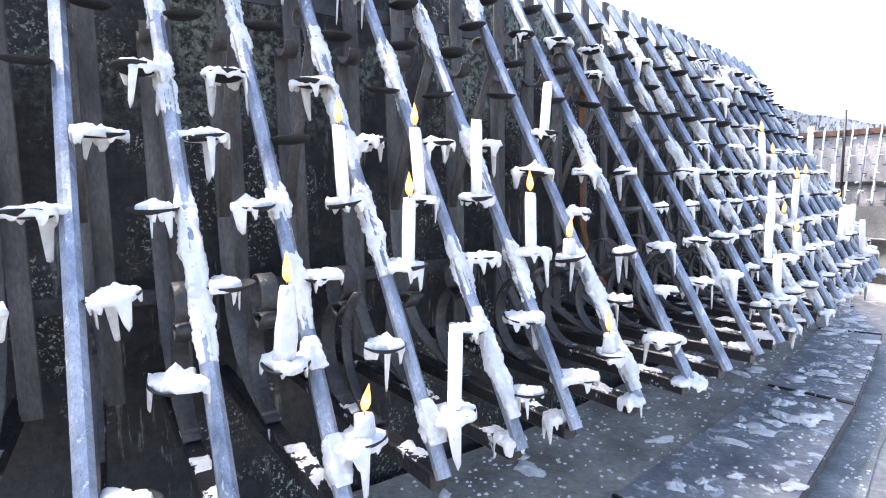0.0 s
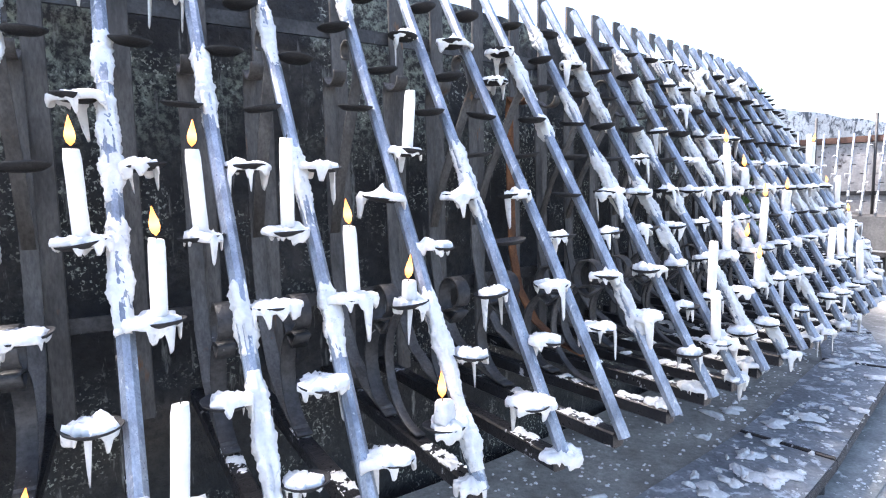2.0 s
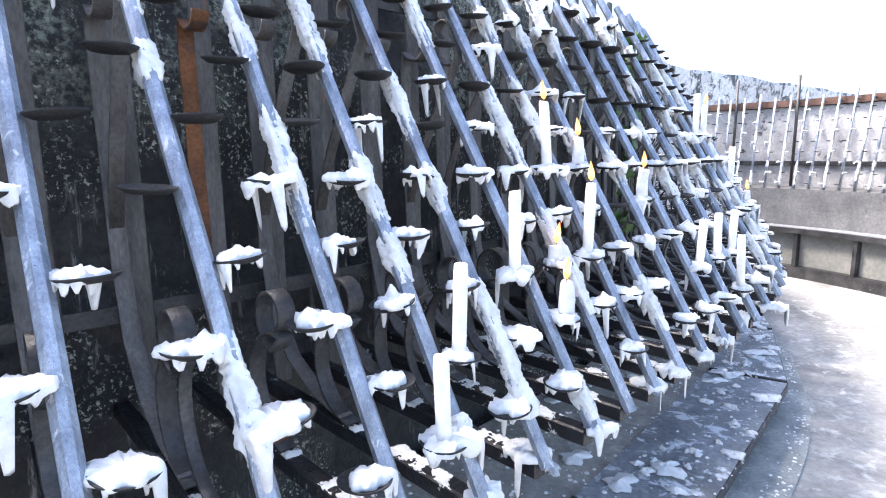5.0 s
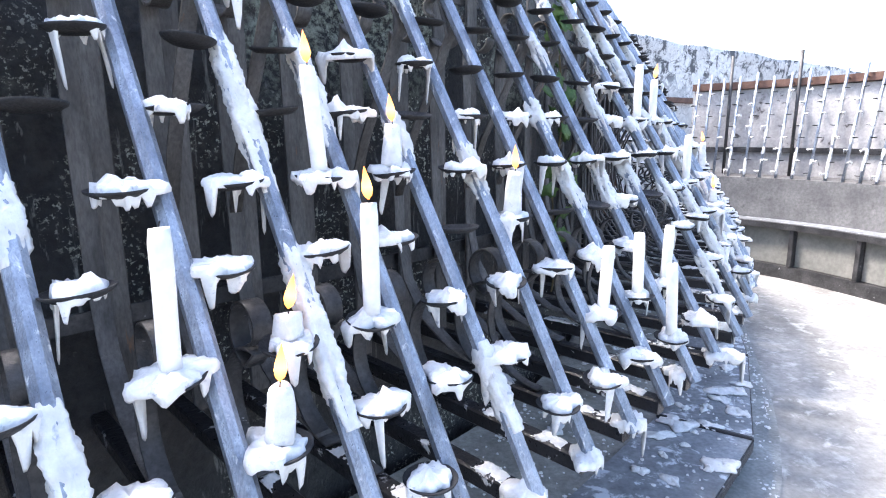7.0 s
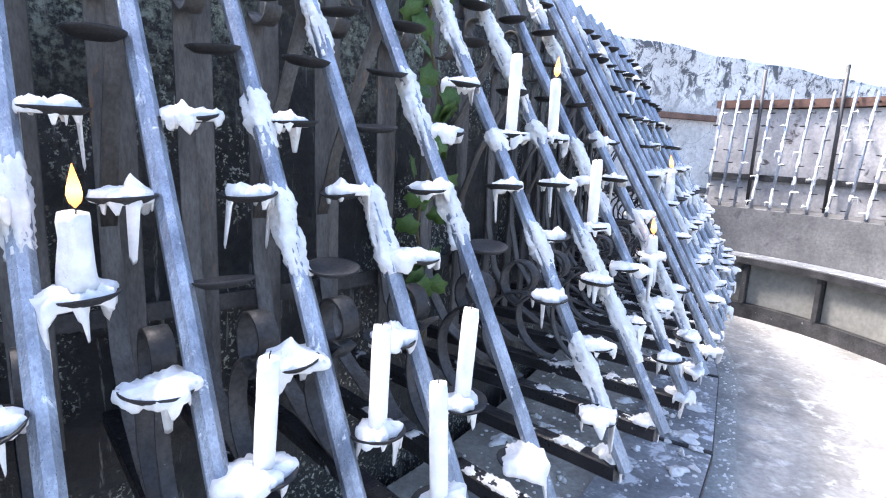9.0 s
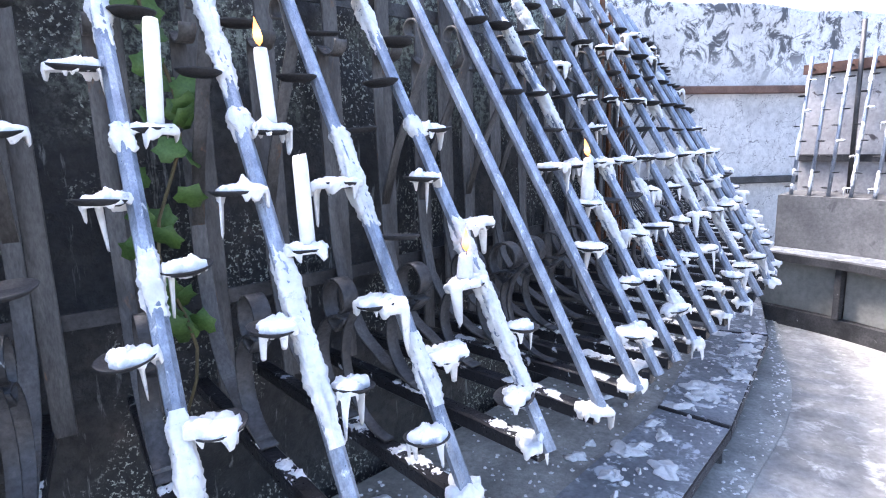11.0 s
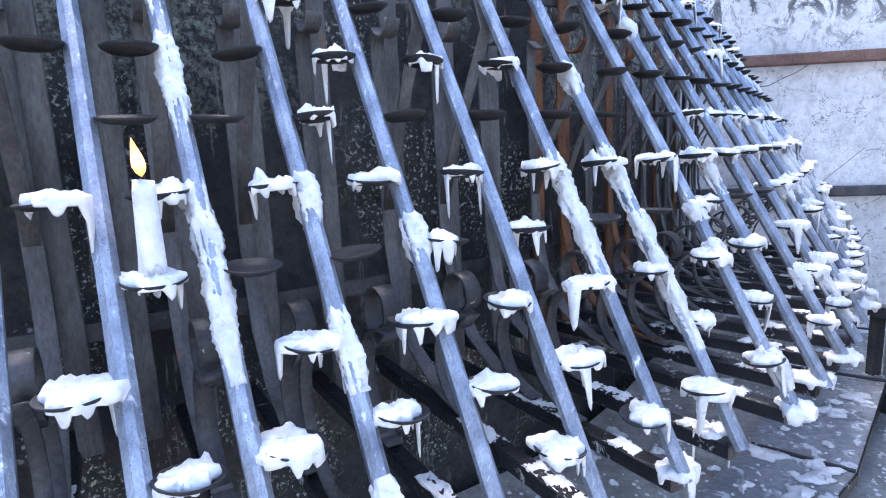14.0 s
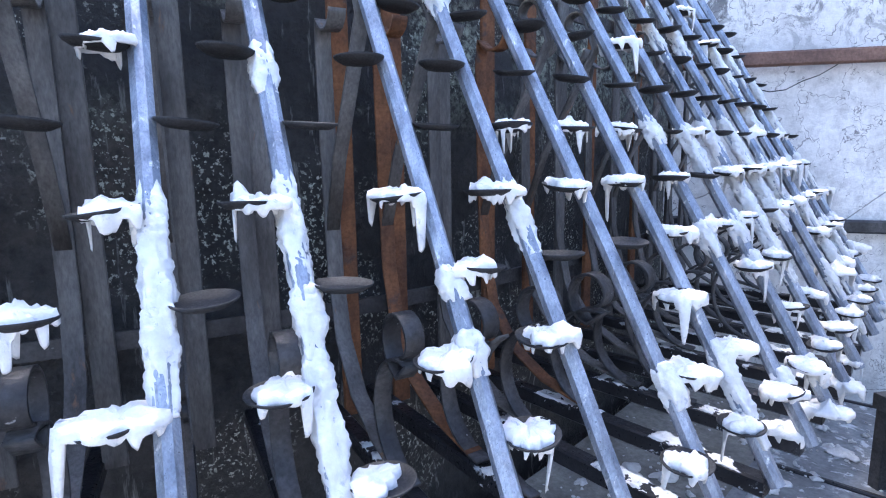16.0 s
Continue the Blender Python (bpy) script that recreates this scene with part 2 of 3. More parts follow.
# where the ribs stand along the line; the rack is welded from panels, and the first nine ribs are one of wider pan spacing
RIB_S = [-2.64, -2.42, -2.20, -1.98, -1.77, -1.57, -1.35, -1.13, -0.945, -0.69, -0.44, -0.22, 0.03, 0.25, 0.44, 0.645, 0.85, 1.035, 1.205,
         1.39, 1.59, 1.78, 1.98, 2.18, 2.40, 2.69, 2.95, 3.20, 3.47, 3.72, 3.92, 4.07, 4.22, 4.40, 4.59, 4.80, 5.03, 5.24, 5.51, 5.73, 5.97, 6.20, 6.45]
RIB_S += [6.45 + 0.225 * k for k in range(1, 8)]
FIRST_PANEL = 9
TRAY_Z = 0.19
LEVELS = 10


def lean_at(z):
    return LEAN * (z - FOOT_Z)


def rim_at(s):
    """How far inward the tray's outer rim lies: it runs straighter than the line of the feet."""
    stops = ((-3.0, -0.22), (0.0, -0.17), (0.6, -0.11), (1.2, -0.07), (3.0, -0.06), (4.0, -0.03), (5.0, 0.01), (6.3, -0.02), (7.6, -0.15), (9.0, -0.16))
    for (s0, v0), (s1, v1) in zip(stops, stops[1:]):
        if s <= s1:
            return v0 + (v1 - v0) * max(0.0, (s - s0) / (s1 - s0))
    return stops[-1][1]


def strip(name, s0, s1, profile, mat, step=0.11, parent=None, rim=False):
    """A body of constant section (inward, z) drawn along the rack from s0 to s1."""
    n = max(1, round((s1 - s0) / step))
    verts, faces, m = [], [], len(profile)
    for k in range(n + 1):
        s = s0 + (s1 - s0) * k / n
        verts += [along(s, i + (rim_at(s) if rim else 0.0), z) for i, z in profile]
        if k:
            o = (k - 1) * m
            faces += [(o + j, o + m + j, o + m + (j + 1) % m, o + (j + 1) % m) for j in range(m)]
    faces += [tuple(range(m)), tuple(range(n * m + m - 1, n * m - 1, -1))]
    me = mesh_of(name, verts, faces, mat, False)
    ob = new(name, me)
    if parent:
        ob.parent = parent
    return ob


# ---- ground ----
def ground():
    bm = bmesh.new()
    bmesh.ops.create_grid(bm, x_segments=40, y_segments=40, size=600)
    me = bpy.data.meshes.new("ground")
    bm.to_mesh(me)
    bm.free()
    me.materials.append(CONCRETE)
    tagged(new("ground", me), "pale worn concrete paving with patchy stains", "ground", kind="structure")


ground()
S0, S1 = RIB_S[0] - 0.2, RIB_S[-1] + 0.15
tagged(strip("pavement", S0, S1, [(-0.12, -0.02), (-0.12, 0.012), (0.15, 0.012), (0.15, -0.02)], GUTTER, rim=True),
       "damp grey gutter strip spattered with wax along the tray", "gutter", kind="structure")

# ---- the wall behind the rack ----
def wall_behind():
    n, rows = 240, 40
    verts, faces = [], []
    top = 2.14
    for k in range(n + 1):
        s = S0 - 1.0 + (S1 - S0 + 1.0) * k / n
        for r in range(rows + 1):
            z = top * r / rows
            d = noise.noise(Vector((s * 2.2, z * 2.2, 3))) * 0.045 + noise.noise(Vector((s * 7, z * 7, 9))) * 0.02
            verts.append(along(s, WALL_IN + 0.05 + d, z))
        verts.append(along(s, WALL_IN + 0.45, top + 0.03 * noise.noise(Vector((s * 3, 1, 1)))))
        verts.append(along(s, WALL_IN + 0.45, 0))
        if k:
            m = rows + 3
            o = (k - 1) * m
            faces += [(o + j, o + m + j, o + m + j + 1, o + j + 1) for j in range(m - 1)]
    me = mesh_of("wall_west", verts, faces, SOOT_WALL)
    tagged(new("wall_west", me), "soot-blackened rough masonry wall flecked with pale lichen", "wall", kind="structure")


wall_behind()

# ---- the tray under the rack ----
def tray():
    t = tagged(new("wax_tray"), "dark sheet-steel wax tray on low black legs, spattered with wax", "tray")
    bed = strip("tray_bed", S0, S1, [(0.30, TRAY_Z - 0.035), (0.30, TRAY_Z - 0.012), (0.93, TRAY_Z - 0.012), (0.93, TRAY_Z - 0.035)], TRAY_BED, parent=t)
    tagged(bed, "gritty brown-grey tray floor")
    cuts = [S0, -2.0, -0.37, 1.28, 2.95, 3.95, 4.9, 6.3, 7.3, S1]
    for a, b in zip(cuts, cuts[1:]):
        a2, b2 = a + 0.004, b - 0.004
        corner = [along(a2, rim_at(a2)), along(b2, rim_at(b2)), along(b2, 0.32), along(a2, 0.32)]
        n = 5
        verts, faces = [], []
        for k in range(n + 1):
            u = k / n
            for low, high in ((0, 0), (0, 1), (1, 1), (1, 0)):
                p = (corner[0].lerp(corner[1], u) if not low else corner[3].lerp(corner[2], u))
                wob = 0.006 * noise.noise(Vector((p.x * 5, p.y * 5, low)))
                verts.append((p.x, p.y, TRAY_Z + wob - (0.0 if high else 0.012)))
            if k:
                o = (k - 1) * 4
                faces += [(o + j, o + 4 + j, o + 4 + (j + 1) % 4, o + (j + 1) % 4) for j in range(4)]
        faces += [(0, 1, 2, 3), (n * 4 + 3, n * 4 + 2, n * 4 + 1, n * 4)]
        hang("sheet_panel", mesh_of("sheet_panel", verts, faces, TRAY_TOP, False), t)
        v, f = sweep([(*corner[0].xy, TRAY_Z - 0.03), (*corner[1].xy, TRAY_Z - 0.03)], 0.05, 0.012, (0, 0, 1))
        hang("rim", mesh_of("rim", v, f, BLACK_IRON, False), t, label="black angle-iron rim")
        v, f = sweep([(*corner[0].lerp(corner[3], 0.15).xy, 0.012), (*corner[0].lerp(corner[3], 0.15).xy, TRAY_Z - 0.02)], 0.04, 0.04, (1, 0, 0))
        hang("leg", mesh_of("leg", v, f, IRON, False), t)
        v, f = sweep([(*corner[0].lerp(corner[3], 0.22).xy, TRAY_Z / 2), (*corner[1].lerp(corner[2], 0.22).xy, TRAY_Z / 2)], TRAY_Z - 0.03, 0.01, (0, 0, 1))
        hang("skirt_panel", mesh_of("skirt_panel", v, f, IRON, False), t)
        v, f = sweep([(*corner[1].xy, TRAY_Z - 0.004), (*corner[2].xy, TRAY_Z - 0.004)], 0.028, 0.022, (0, 0, 1))
        hang("seam_bar", mesh_of("seam_bar", v, f, BLACK_IRON, False), t)


tray()

# ---- the rack ----
def arc_points(cx, cz, r, a0, a1, n):
    return [(0, cx + r * math.cos(radians(a0 + (a1 - a0) * k / n)), cz + r * math.sin(radians(a0 + (a1 - a0) * k / n))) for k in range(n + 1)]


def spiral(cx, cz, r0, r1, a0, a1, n):
    out = []
    for k in range(n + 1):
        u = k / n
        a, r = radians(a0 + (a1 - a0) * u), r0 + (r1 - r0) * u
        out.append((0, cx + r * math.cos(a), cz + r * math.sin(a)))
    return out


def rib_meshes():
    """The meshes that all ribs share, in the rib's own axes: x along the rack, y inward, z up."""
    X = (1, 0, 0)
    got = {}
    v, f = sweep([(0, lean_at(FOOT_Z), FOOT_Z - 0.02), (0, lean_at(1.2), 1.2), (0, lean_at(1.7), 1.7), (0, lean_at(TOP_Z), TOP_Z)], 0.033, 0.033, X, bevel=0.30)
    got["slanted_bar"] = (v, f, STEEL)
    v, f = sweep([(0, 0.02, FOOT_Z - 0.03), (0, WALL_IN + 0.05, FOOT_Z - 0.03)], 0.044, 0.044, X, bevel=0.12)
    got["floor_bar"] = (v, f, BLACK_IRON)
    v, f = sweep([(0.045, POST_IN, FOOT_Z - 0.03), (0.045, POST_IN, TOP_Z + 0.04)], 0.055, 0.014, X)
    got["post"] = (v, f, STRAP)
    line = spiral(lean_at(1.78) + 0.075, 1.80, 0.018, 0.045, -60, 200, 12)[:-1] + [(0, lean_at(1.72) + 0.04, 1.72), (0, POST_IN - 0.10, 1.42), (0, POST_IN - 0.02, 1.22)]
    v, f = sweep(line, 0.034, 0.007, X, bevel=0.05)
    got["diagonal_strap"] = (v, f, STRAP)
    # long strap: rolled at the top, down beside the post, sweeping out over the floor bar
    line = spiral(POST_IN - 0.10, 1.78, 0.030, 0.085, -150, 0, 10)[:-1]
    line += [(0, POST_IN - 0.015, 1.70), (0, POST_IN - 0.02, 1.4), (0, POST_IN - 0.03, 1.12), (0, POST_IN - 0.07, 0.95)]
    line += [(0, POST_IN - 0.16, 0.83), (0, POST_IN - 0.28, 0.765), (0, POST_IN - 0.42, 0.735)]
    v, f = sweep(line, 0.042, 0.007, X, bevel=0.05)
    got["long_scroll"] = (v, f, STRAP)
    # lower scroll: a roll under the slanted bar and an arc down to the floor bar
    line = spiral(0.47, 1.05, 0.030, 0.085, 250, -100, 20)[:-1]
    line += arc_points(0.46, 0.87, 0.14, 100, -92, 14)
    v, f = sweep(line, 0.042, 0.007, X, bevel=0.05)
    got["low_scroll"] = (v, f, IRON)
    line = arc_points(0.30, 0.90, 0.17, 60, -95, 12)
    v, f = sweep(line, 0.026, 0.007, X, bevel=0.05)
    got["brace_arc"] = (v, f, IRON)
    return {k: mesh_of(k, v, f, m, k in ("long_scroll", "low_scroll", "brace_arc", "diagonal_strap")) for k, (v, f, m) in got.items()}


def pan_mesh():
    v, f = lathe([(0.006, -0.010), (0.034, -0.009), (0.047, -0.001), (0.049, 0.003), (0.046, 0.003), (0.034, -0.004), (0.004, -0.005)], 22)
    return mesh_of("drip_pan", v, f, PAN)


def wax_cap(seed, size=1.0):
    """Wax set on a pan: one uneven sheet that overhangs its rim in runs, with a low heap where a candle stood."""
    rng = random.Random(seed)
    n = 56
    ph = [rng.uniform(0, 6.28) for _ in range(5)]
    runs = [(rng.uniform(0, 6.28), rng.choice((0.006, 0.012, 0.02, 0.03, 0.05, 0.09)), rng.uniform(0.13, 0.24)) for _ in range(rng.randint(2, 5))]
    frill = [(rng.uniform(0, 6.28), rng.uniform(0.004, 0.02), rng.uniform(0.10, 0.18)) for _ in range(7)]
    reach = rng.uniform(0.0, 0.6)
    heap = rng.choice((0.004, 0.008, 0.014, 0.026))
    wide = rng.uniform(6, 14)
    hx, hy = rng.uniform(-0.5, 0.5), rng.uniform(-0.5, 0.5)
    rings = [(0.25, -0.006, 0), (0.88, -0.006, 0.0), (0.95, -0.008, 0.9), (0.99, -0.010, 1.0), (1.05, -0.008, 0.95), (1.07, -0.002, 0.3), (1.02, 0.005, 0), (0.8, 0.008, 0), (0.5, 0.009, 0), (0.22, 0.009, 0), (0.02, 0.009, 0)]
    verts, faces = [], []
    for k, (r, z, pull) in enumerate(rings):
        for j in range(n):
            a = 2 * math.pi * j / n
            w = 0.94 + 0.13 * math.sin(2 * a + ph[0]) + 0.10 * math.sin(3 * a + ph[1]) + 0.06 * math.sin(7 * a + ph[2]) + 0.16 * noise.noise(Vector((math.cos(a) * 3.5, math.sin(a) * 3.5, seed * 2.3)))
            w += reach * max(0.0, math.cos(a - ph[4])) ** 8
            drop = 0.0
            for ra, long, spread in runs + frill:
                off = abs((a - ra + math.pi) % (2 * math.pi) - math.pi)
                drop = max(drop, long * max(0.0, 1 - (off / spread) ** 4) ** 0.55)
            x, y = r * w * math.cos(a), r * w * math.sin(a)
            up = z
            if k >= 6:
                up += heap * math.exp(-((x - hx) ** 2 + (y - hy) ** 2) * wide) + 0.007 * noise.noise(Vector((x * 2.6, y * 2.6, seed))) + 0.007 * noise.noise(Vector((x * 6, y * 6, seed)))
            verts.append((x * 0.042 * size, y * 0.042 * size, up - drop * pull))
        if k:
            faces += [((k - 1) * n + j, (k - 1) * n + (j + 1) % n, k * n + (j + 1) % n, k * n + j) for j in range(n)]
    faces += [tuple(range(n - 1, -1, -1)), tuple(range((len(rings) - 1) * n, len(rings) * n))]
    return mesh_of("wax_cap", verts, faces, WAX)


def wax_run(seed, long):
    """Wax that has run down a slanted bar in ragged patches, in the bar's own axes (z along it, -y in front)."""
    rng = random.Random(seed)
    rows, cols = max(14, int(long / 0.0045)), 24
    verts, faces = [], []
    for r in range(rows + 1):
        u = r / rows
        for c in range(cols):
            a = 2 * math.pi * c / cols
            ca, sa = math.cos(a), math.sin(a)
            tongue = 0.55 + 0.45 * noise.noise(Vector((ca * 2.2 + seed * 1.9, sa * 2.2, 5))) + 0.2 * noise.noise(Vector((ca * 6, sa * 6, seed)))
            big = noise.noise(Vector((ca * 0.8 + seed * 3.7, sa * 0.8, u * long * 16 + seed)))
            fine = noise.noise(Vector((ca * 3.2, sa * 3.2 + seed, u * long * 110)))
            streak = noise.noise(Vector((ca * 5.5 + seed, sa * 5.5, u * long * 9)))
            reach = max(-1.0, min(1.0, (tongue + 0.25 - u) * 5))
            end = min(1.0, u * 8)
            lump = (0.0035 * reach + 0.007 * big + 0.0055 * fine + 0.0060 * streak + 0.004 * math.exp(-((u - tongue) * long / 0.02) ** 2)) * end - 0.003 * (1 - end)
            dx, dy = math.sin(a), -math.cos(a)
            k = 1.0 / max(abs(dx), abs(dy))
            rad = min(0.0155 * k, 0.0196) + max(lump, -0.004)
            verts.append((dx * rad, dy * rad, -u * long))
        if r:
            o = (r - 1) * cols
            faces += [(o + j, o + (j + 1) % cols, o + cols + (j + 1) % cols, o + cols + j) for j in range(cols)]
    faces += [tuple(range(cols - 1, -1, -1)), tuple(range(rows * cols, rows * cols + cols))]
    return mesh_of("wax_run", verts, faces, WAX)


def wax_crust(seed, long):
    """Wax caked along the top of a floor bar, with lumps and short ragged drops down its sides."""
    rows, half = max(16, int(long / 0.006)), 8
    verts, faces = [], []
    for r in range(rows + 1):
        u = r / rows
        end = min(1.0, u * 5, (1 - u) * 5) ** 0.5
        y = u * long
        for c in range(2 * half + 1):
            w = (c - half) / half
            big = noise.noise(Vector((y * 25 + seed * 7, w * 0.8, seed)))
            fine = noise.noise(Vector((y * 110, w * 4, seed)))
            side = abs(w) > 0.6
            low = max(0.0, abs(w) - 0.6) / 0.4
            drop = low * end * (0.016 + 0.024 * noise.noise(Vector((y * 55 + seed * 3, 1 if w > 0 else 9, 2))))
            x = max(-0.6, min(0.6, w)) / 0.6 * (0.0185 + 0.007 * max(0.0, big) * end + 0.003 * fine * end)
            z = (0.003 + 0.011 * max(0.0, big + 0.25) + 0.005 * fine) * end - 0.003 * (1 - end) - drop
            verts.append((x, y, z))
        if r:
            m = 2 * half + 1
            o = (r - 1) * m
            faces += [(o + j, o + j + 1, o + m + j + 1, o + m + j) for j in range(m - 1)]
            faces.append((o, o + m, o + m + m - 1, o + m - 1))
    faces += [tuple(range(2 * half, -1, -1)), tuple(range(rows * (2 * half + 1), (rows + 1) * (2 * half + 1)))]
    return mesh_of("wax_crust", verts, faces, WAX)


RIBS = rib_meshes()
RUSTY = {}
for key in ("post", "long_scroll"):
    RUSTY[key] = RIBS[key].copy()
    RUSTY[key].materials.clear()
    RUSTY[key].materials.append(RUST)
PAN_MESH = pan_mesh()
CAPS = [wax_cap(k, 0.84 + 0.05 * (k % 8)) for k in range(24)]
RUNS = [(wax_run(k, 0.07 + 0.014 * k), 0.07 + 0.014 * k) for k in range(18)]
CRUSTS = [(wax_crust(k, 0.08 + 0.022 * k), 0.08 + 0.022 * k) for k in range(9)]
TILT = math.degrees(math.atan(LEAN))


def pan_place(rib, level):
    """Where the pan of that level stands in its rib's axes."""
    if rib < FIRST_PANEL:
        z, side = 0.823 + 0.1535 * level, 1 if level % 2 == 0 else -1
    else:
        z, side = 0.850 + 0.1265 * level, -1 if level % 2 == 0 else 1
    return Vector((0.060 * side, lean_at(z) - 0.012, z))


RUSTY_RIBS = (13, 14, 38, 39, 41, 42, 44, 46)
LIGHT_RIBS = (3, 10, 19, 20, 21, 22, 32, 33, 35, 36, 39)      # these hold little wax on their lower half
BARE_RIBS = (29, 30)      # these two carry no pans
CANDLES = {}      # (rib, level): (height, lit)


def rack():
    rng = random.Random(11)
    t = tagged(new("candle_rack"), "curved iron candle rack, slanted grey bars caked in white wax", "candle rack")
    for i, s in enumerate(RIB_S):
        m = rib_pose(s)
        rusty = i in RUSTY_RIBS
        bar = hang("slanted_bar", RIBS["slanted_bar"], t, m)
        hang("floor_bar", RIBS["floor_bar"], t, m)
        hang("post", RUSTY["post"] if rusty and i > 30 else RIBS["post"], t, m, "rust-orange iron post" if rusty and i > 30 else "")
        hang("long_scroll", RUSTY["long_scroll"] if rusty and i % 2 else RIBS["long_scroll"], t, m)
        hang("low_scroll", RIBS["low_scroll"], t, m)
        if i % 3 != 1:
            hang("diagonal_strap", RIBS["diagonal_strap"], t, m)
        if i % 3 == 0:
            hang("brace_arc", RIBS["brace_arc"], t, m)
        for k in range(0 if i in BARE_RIBS else LEVELS if i >= FIRST_PANEL else LEVELS - 1):
            p = pan_place(i, k)
            tip = pose(p.x, p.y, p.z, rng.uniform(-7, 7), rng.uniform(-8, 8), rng.uniform(0, 360))
            holds = (i, k) in CANDLES
            waxy = (0.92 if k < 5 else 0.48 if k < 6 else 0.22) * (1.0 if i < 25 else 0.9) * (0.75 if i in LIGHT_RIBS and k < 4 else 1.0)
            capped = holds or rng.random() < waxy
            if not capped and k < 3:
                continue      # the low pans that hold no wax are gone from the bars
            hang("drip_pan", PAN_MESH, bar, tip)
            if capped:
                hang("wax_cap", CAPS[rng.randrange(len(CAPS))], bar, pose(p.x * rng.uniform(0.75, 1.0), p.y, p.z + 0.003, rng.uniform(-6, 6), rng.uniform(-6, 6), rng.uniform(0, 360)))
            if rng.random() < (0.15 if i in LIGHT_RIBS and k < 4 else 0.55 if k < 5 else 0.30):
                z = p.z + 0.015 + rng.uniform(-0.01, 0.05)
                fits = [w for w, long in RUNS if (z - FOOT_Z) > long * 0.9] or [RUNS[0][0]]
                hang("wax_run", fits[rng.randrange(len(fits))], bar, pose(0, lean_at(z), z, -TILT, 0, 0) @ pose(0, 0, 0, 0, 0, 180 * rng.randrange(2)))
        y = rng.uniform(0.03, 0.12)
        for _ in range(rng.choice((1, 2, 2, 3))):
            crust, long = CRUSTS[rng.randrange(len(CRUSTS))]
            if y + long > 0.80:
                break
            hang("wax_crust", crust, t, m @ pose(0, y, FOOT_Z - 0.012))
            y += long + rng.uniform(0.01, 0.25)
        if rng.random() < 0.6:
            hang("wax_cap", CAPS[rng.randrange(len(CAPS))], t, m @ pose(rng.uniform(-0.02, 0.02), rng.uniform(0.0, 0.08), FOOT_Z - 0.004, 0, 0, rng.uniform(0, 360)))
    for z in (0.98, 1.90):
        strip("wall_rail", S0, S1, [(WALL_IN - 0.062, z), (WALL_IN - 0.062, z + 0.045), (WALL_IN - 0.05, z + 0.045), (WALL_IN - 0.05, z)], IRON, parent=t)
    return t


# (rib, level): height of the candle that stands there
BURNING = {(5, 0): 0.040, (5, 1): 0.145, (6, 2): 0.150, (6, 3): 0.170, (7, 3): 0.175, (8, 2): 0.155, (9, 0): 0.050, (9, 2): 0.045,
           (16, 1): 0.085, (17, 2): 0.040, (18, 2): 0.205, (18, 4): 0.195, (19, 4): 0.090, (20, 3): 0.105, (26, 5): 0.160, (28, 2): 0.060,
           (31, 3): 0.140}
UNLIT = {(6, 0): 0.185, (8, 3): 0.205, (9, 5): 0.155, (14, 0): 0.165, (14, 1): 0.190, (16, 2): 0.200, (21, 1): 0.165, (22, 1): 0.172,
           (23, 0): 0.210, (23, 1): 0.170, (25, 5): 0.200, (26, 3): 0.185}
CANDLES.update({**{k: (h, 1) for k, h in BURNING.items()}, **{k: (h, 0) for k, h in UNLIT.items()}})

rack()

# ---- candles ----
def candle_body(seed, h, melted):
    rng = random.Random(seed)
    n, rows = 18, 9
    verts, faces = [], []
    r0 = 0.0158
    for k in range(rows + 1):
        u = k / rows
        for j in range(n):
            a = 2 * math.pi * j / n
            r = r0
            if melted:
                r += 0.004 * (1 - u) + 0.008 * max(0.0, noise.noise(Vector((math.cos(a) * 1.4 + seed, math.sin(a) * 1.4, u * h * 9)))) * 2
            else:
                r += 0.0006 * noise.noise(Vector((math.cos(a), math.sin(a) + seed, u * 4)))
            z = u * h
            if k == rows:
                r, z = r * 0.86, h + 0.002 * math.sin(a + seed)
            verts.append((r * math.cos(a), r * math.sin(a), z))
        if k:
            o = (k - 1) * n
            faces += [(o + j, o + (j + 1) % n, o + n + (j + 1) % n, o + n + j) for j in range(n)]
    top = rows * n
    verts += [(0.55 * r0 * math.cos(2 * math.pi * j / n), 0.55 * r0 * math.sin(2 * math.pi * j / n), h - 0.003) for j in range(n)]
    faces += [(top + j, top + (j + 1) % n, top + n + (j + 1) % n, top + n + j) for j in range(n)]
    faces += [tuple(range(n - 1, -1, -1)), tuple(range(top + n, top + 2 * n))]
    return mesh_of("stick", verts, faces, WAX if melted else CANDLE)


WICK_MESH = mesh_of("wick", *sweep([(0, 0, -0.004), (0.0005, 0, 0.004), (0.002, 0, 0.009)], 0.0018, 0.0018, (0, 1, 0)), WICK)
FLAME_MESH = mesh_of("flame", *lathe([(0.001, 0.0), (0.0070, 0.007), (0.0098, 0.017), (0.0084, 0.029), (0.0046, 0.043), (0.0005, 0.058)], 12), FLAME)


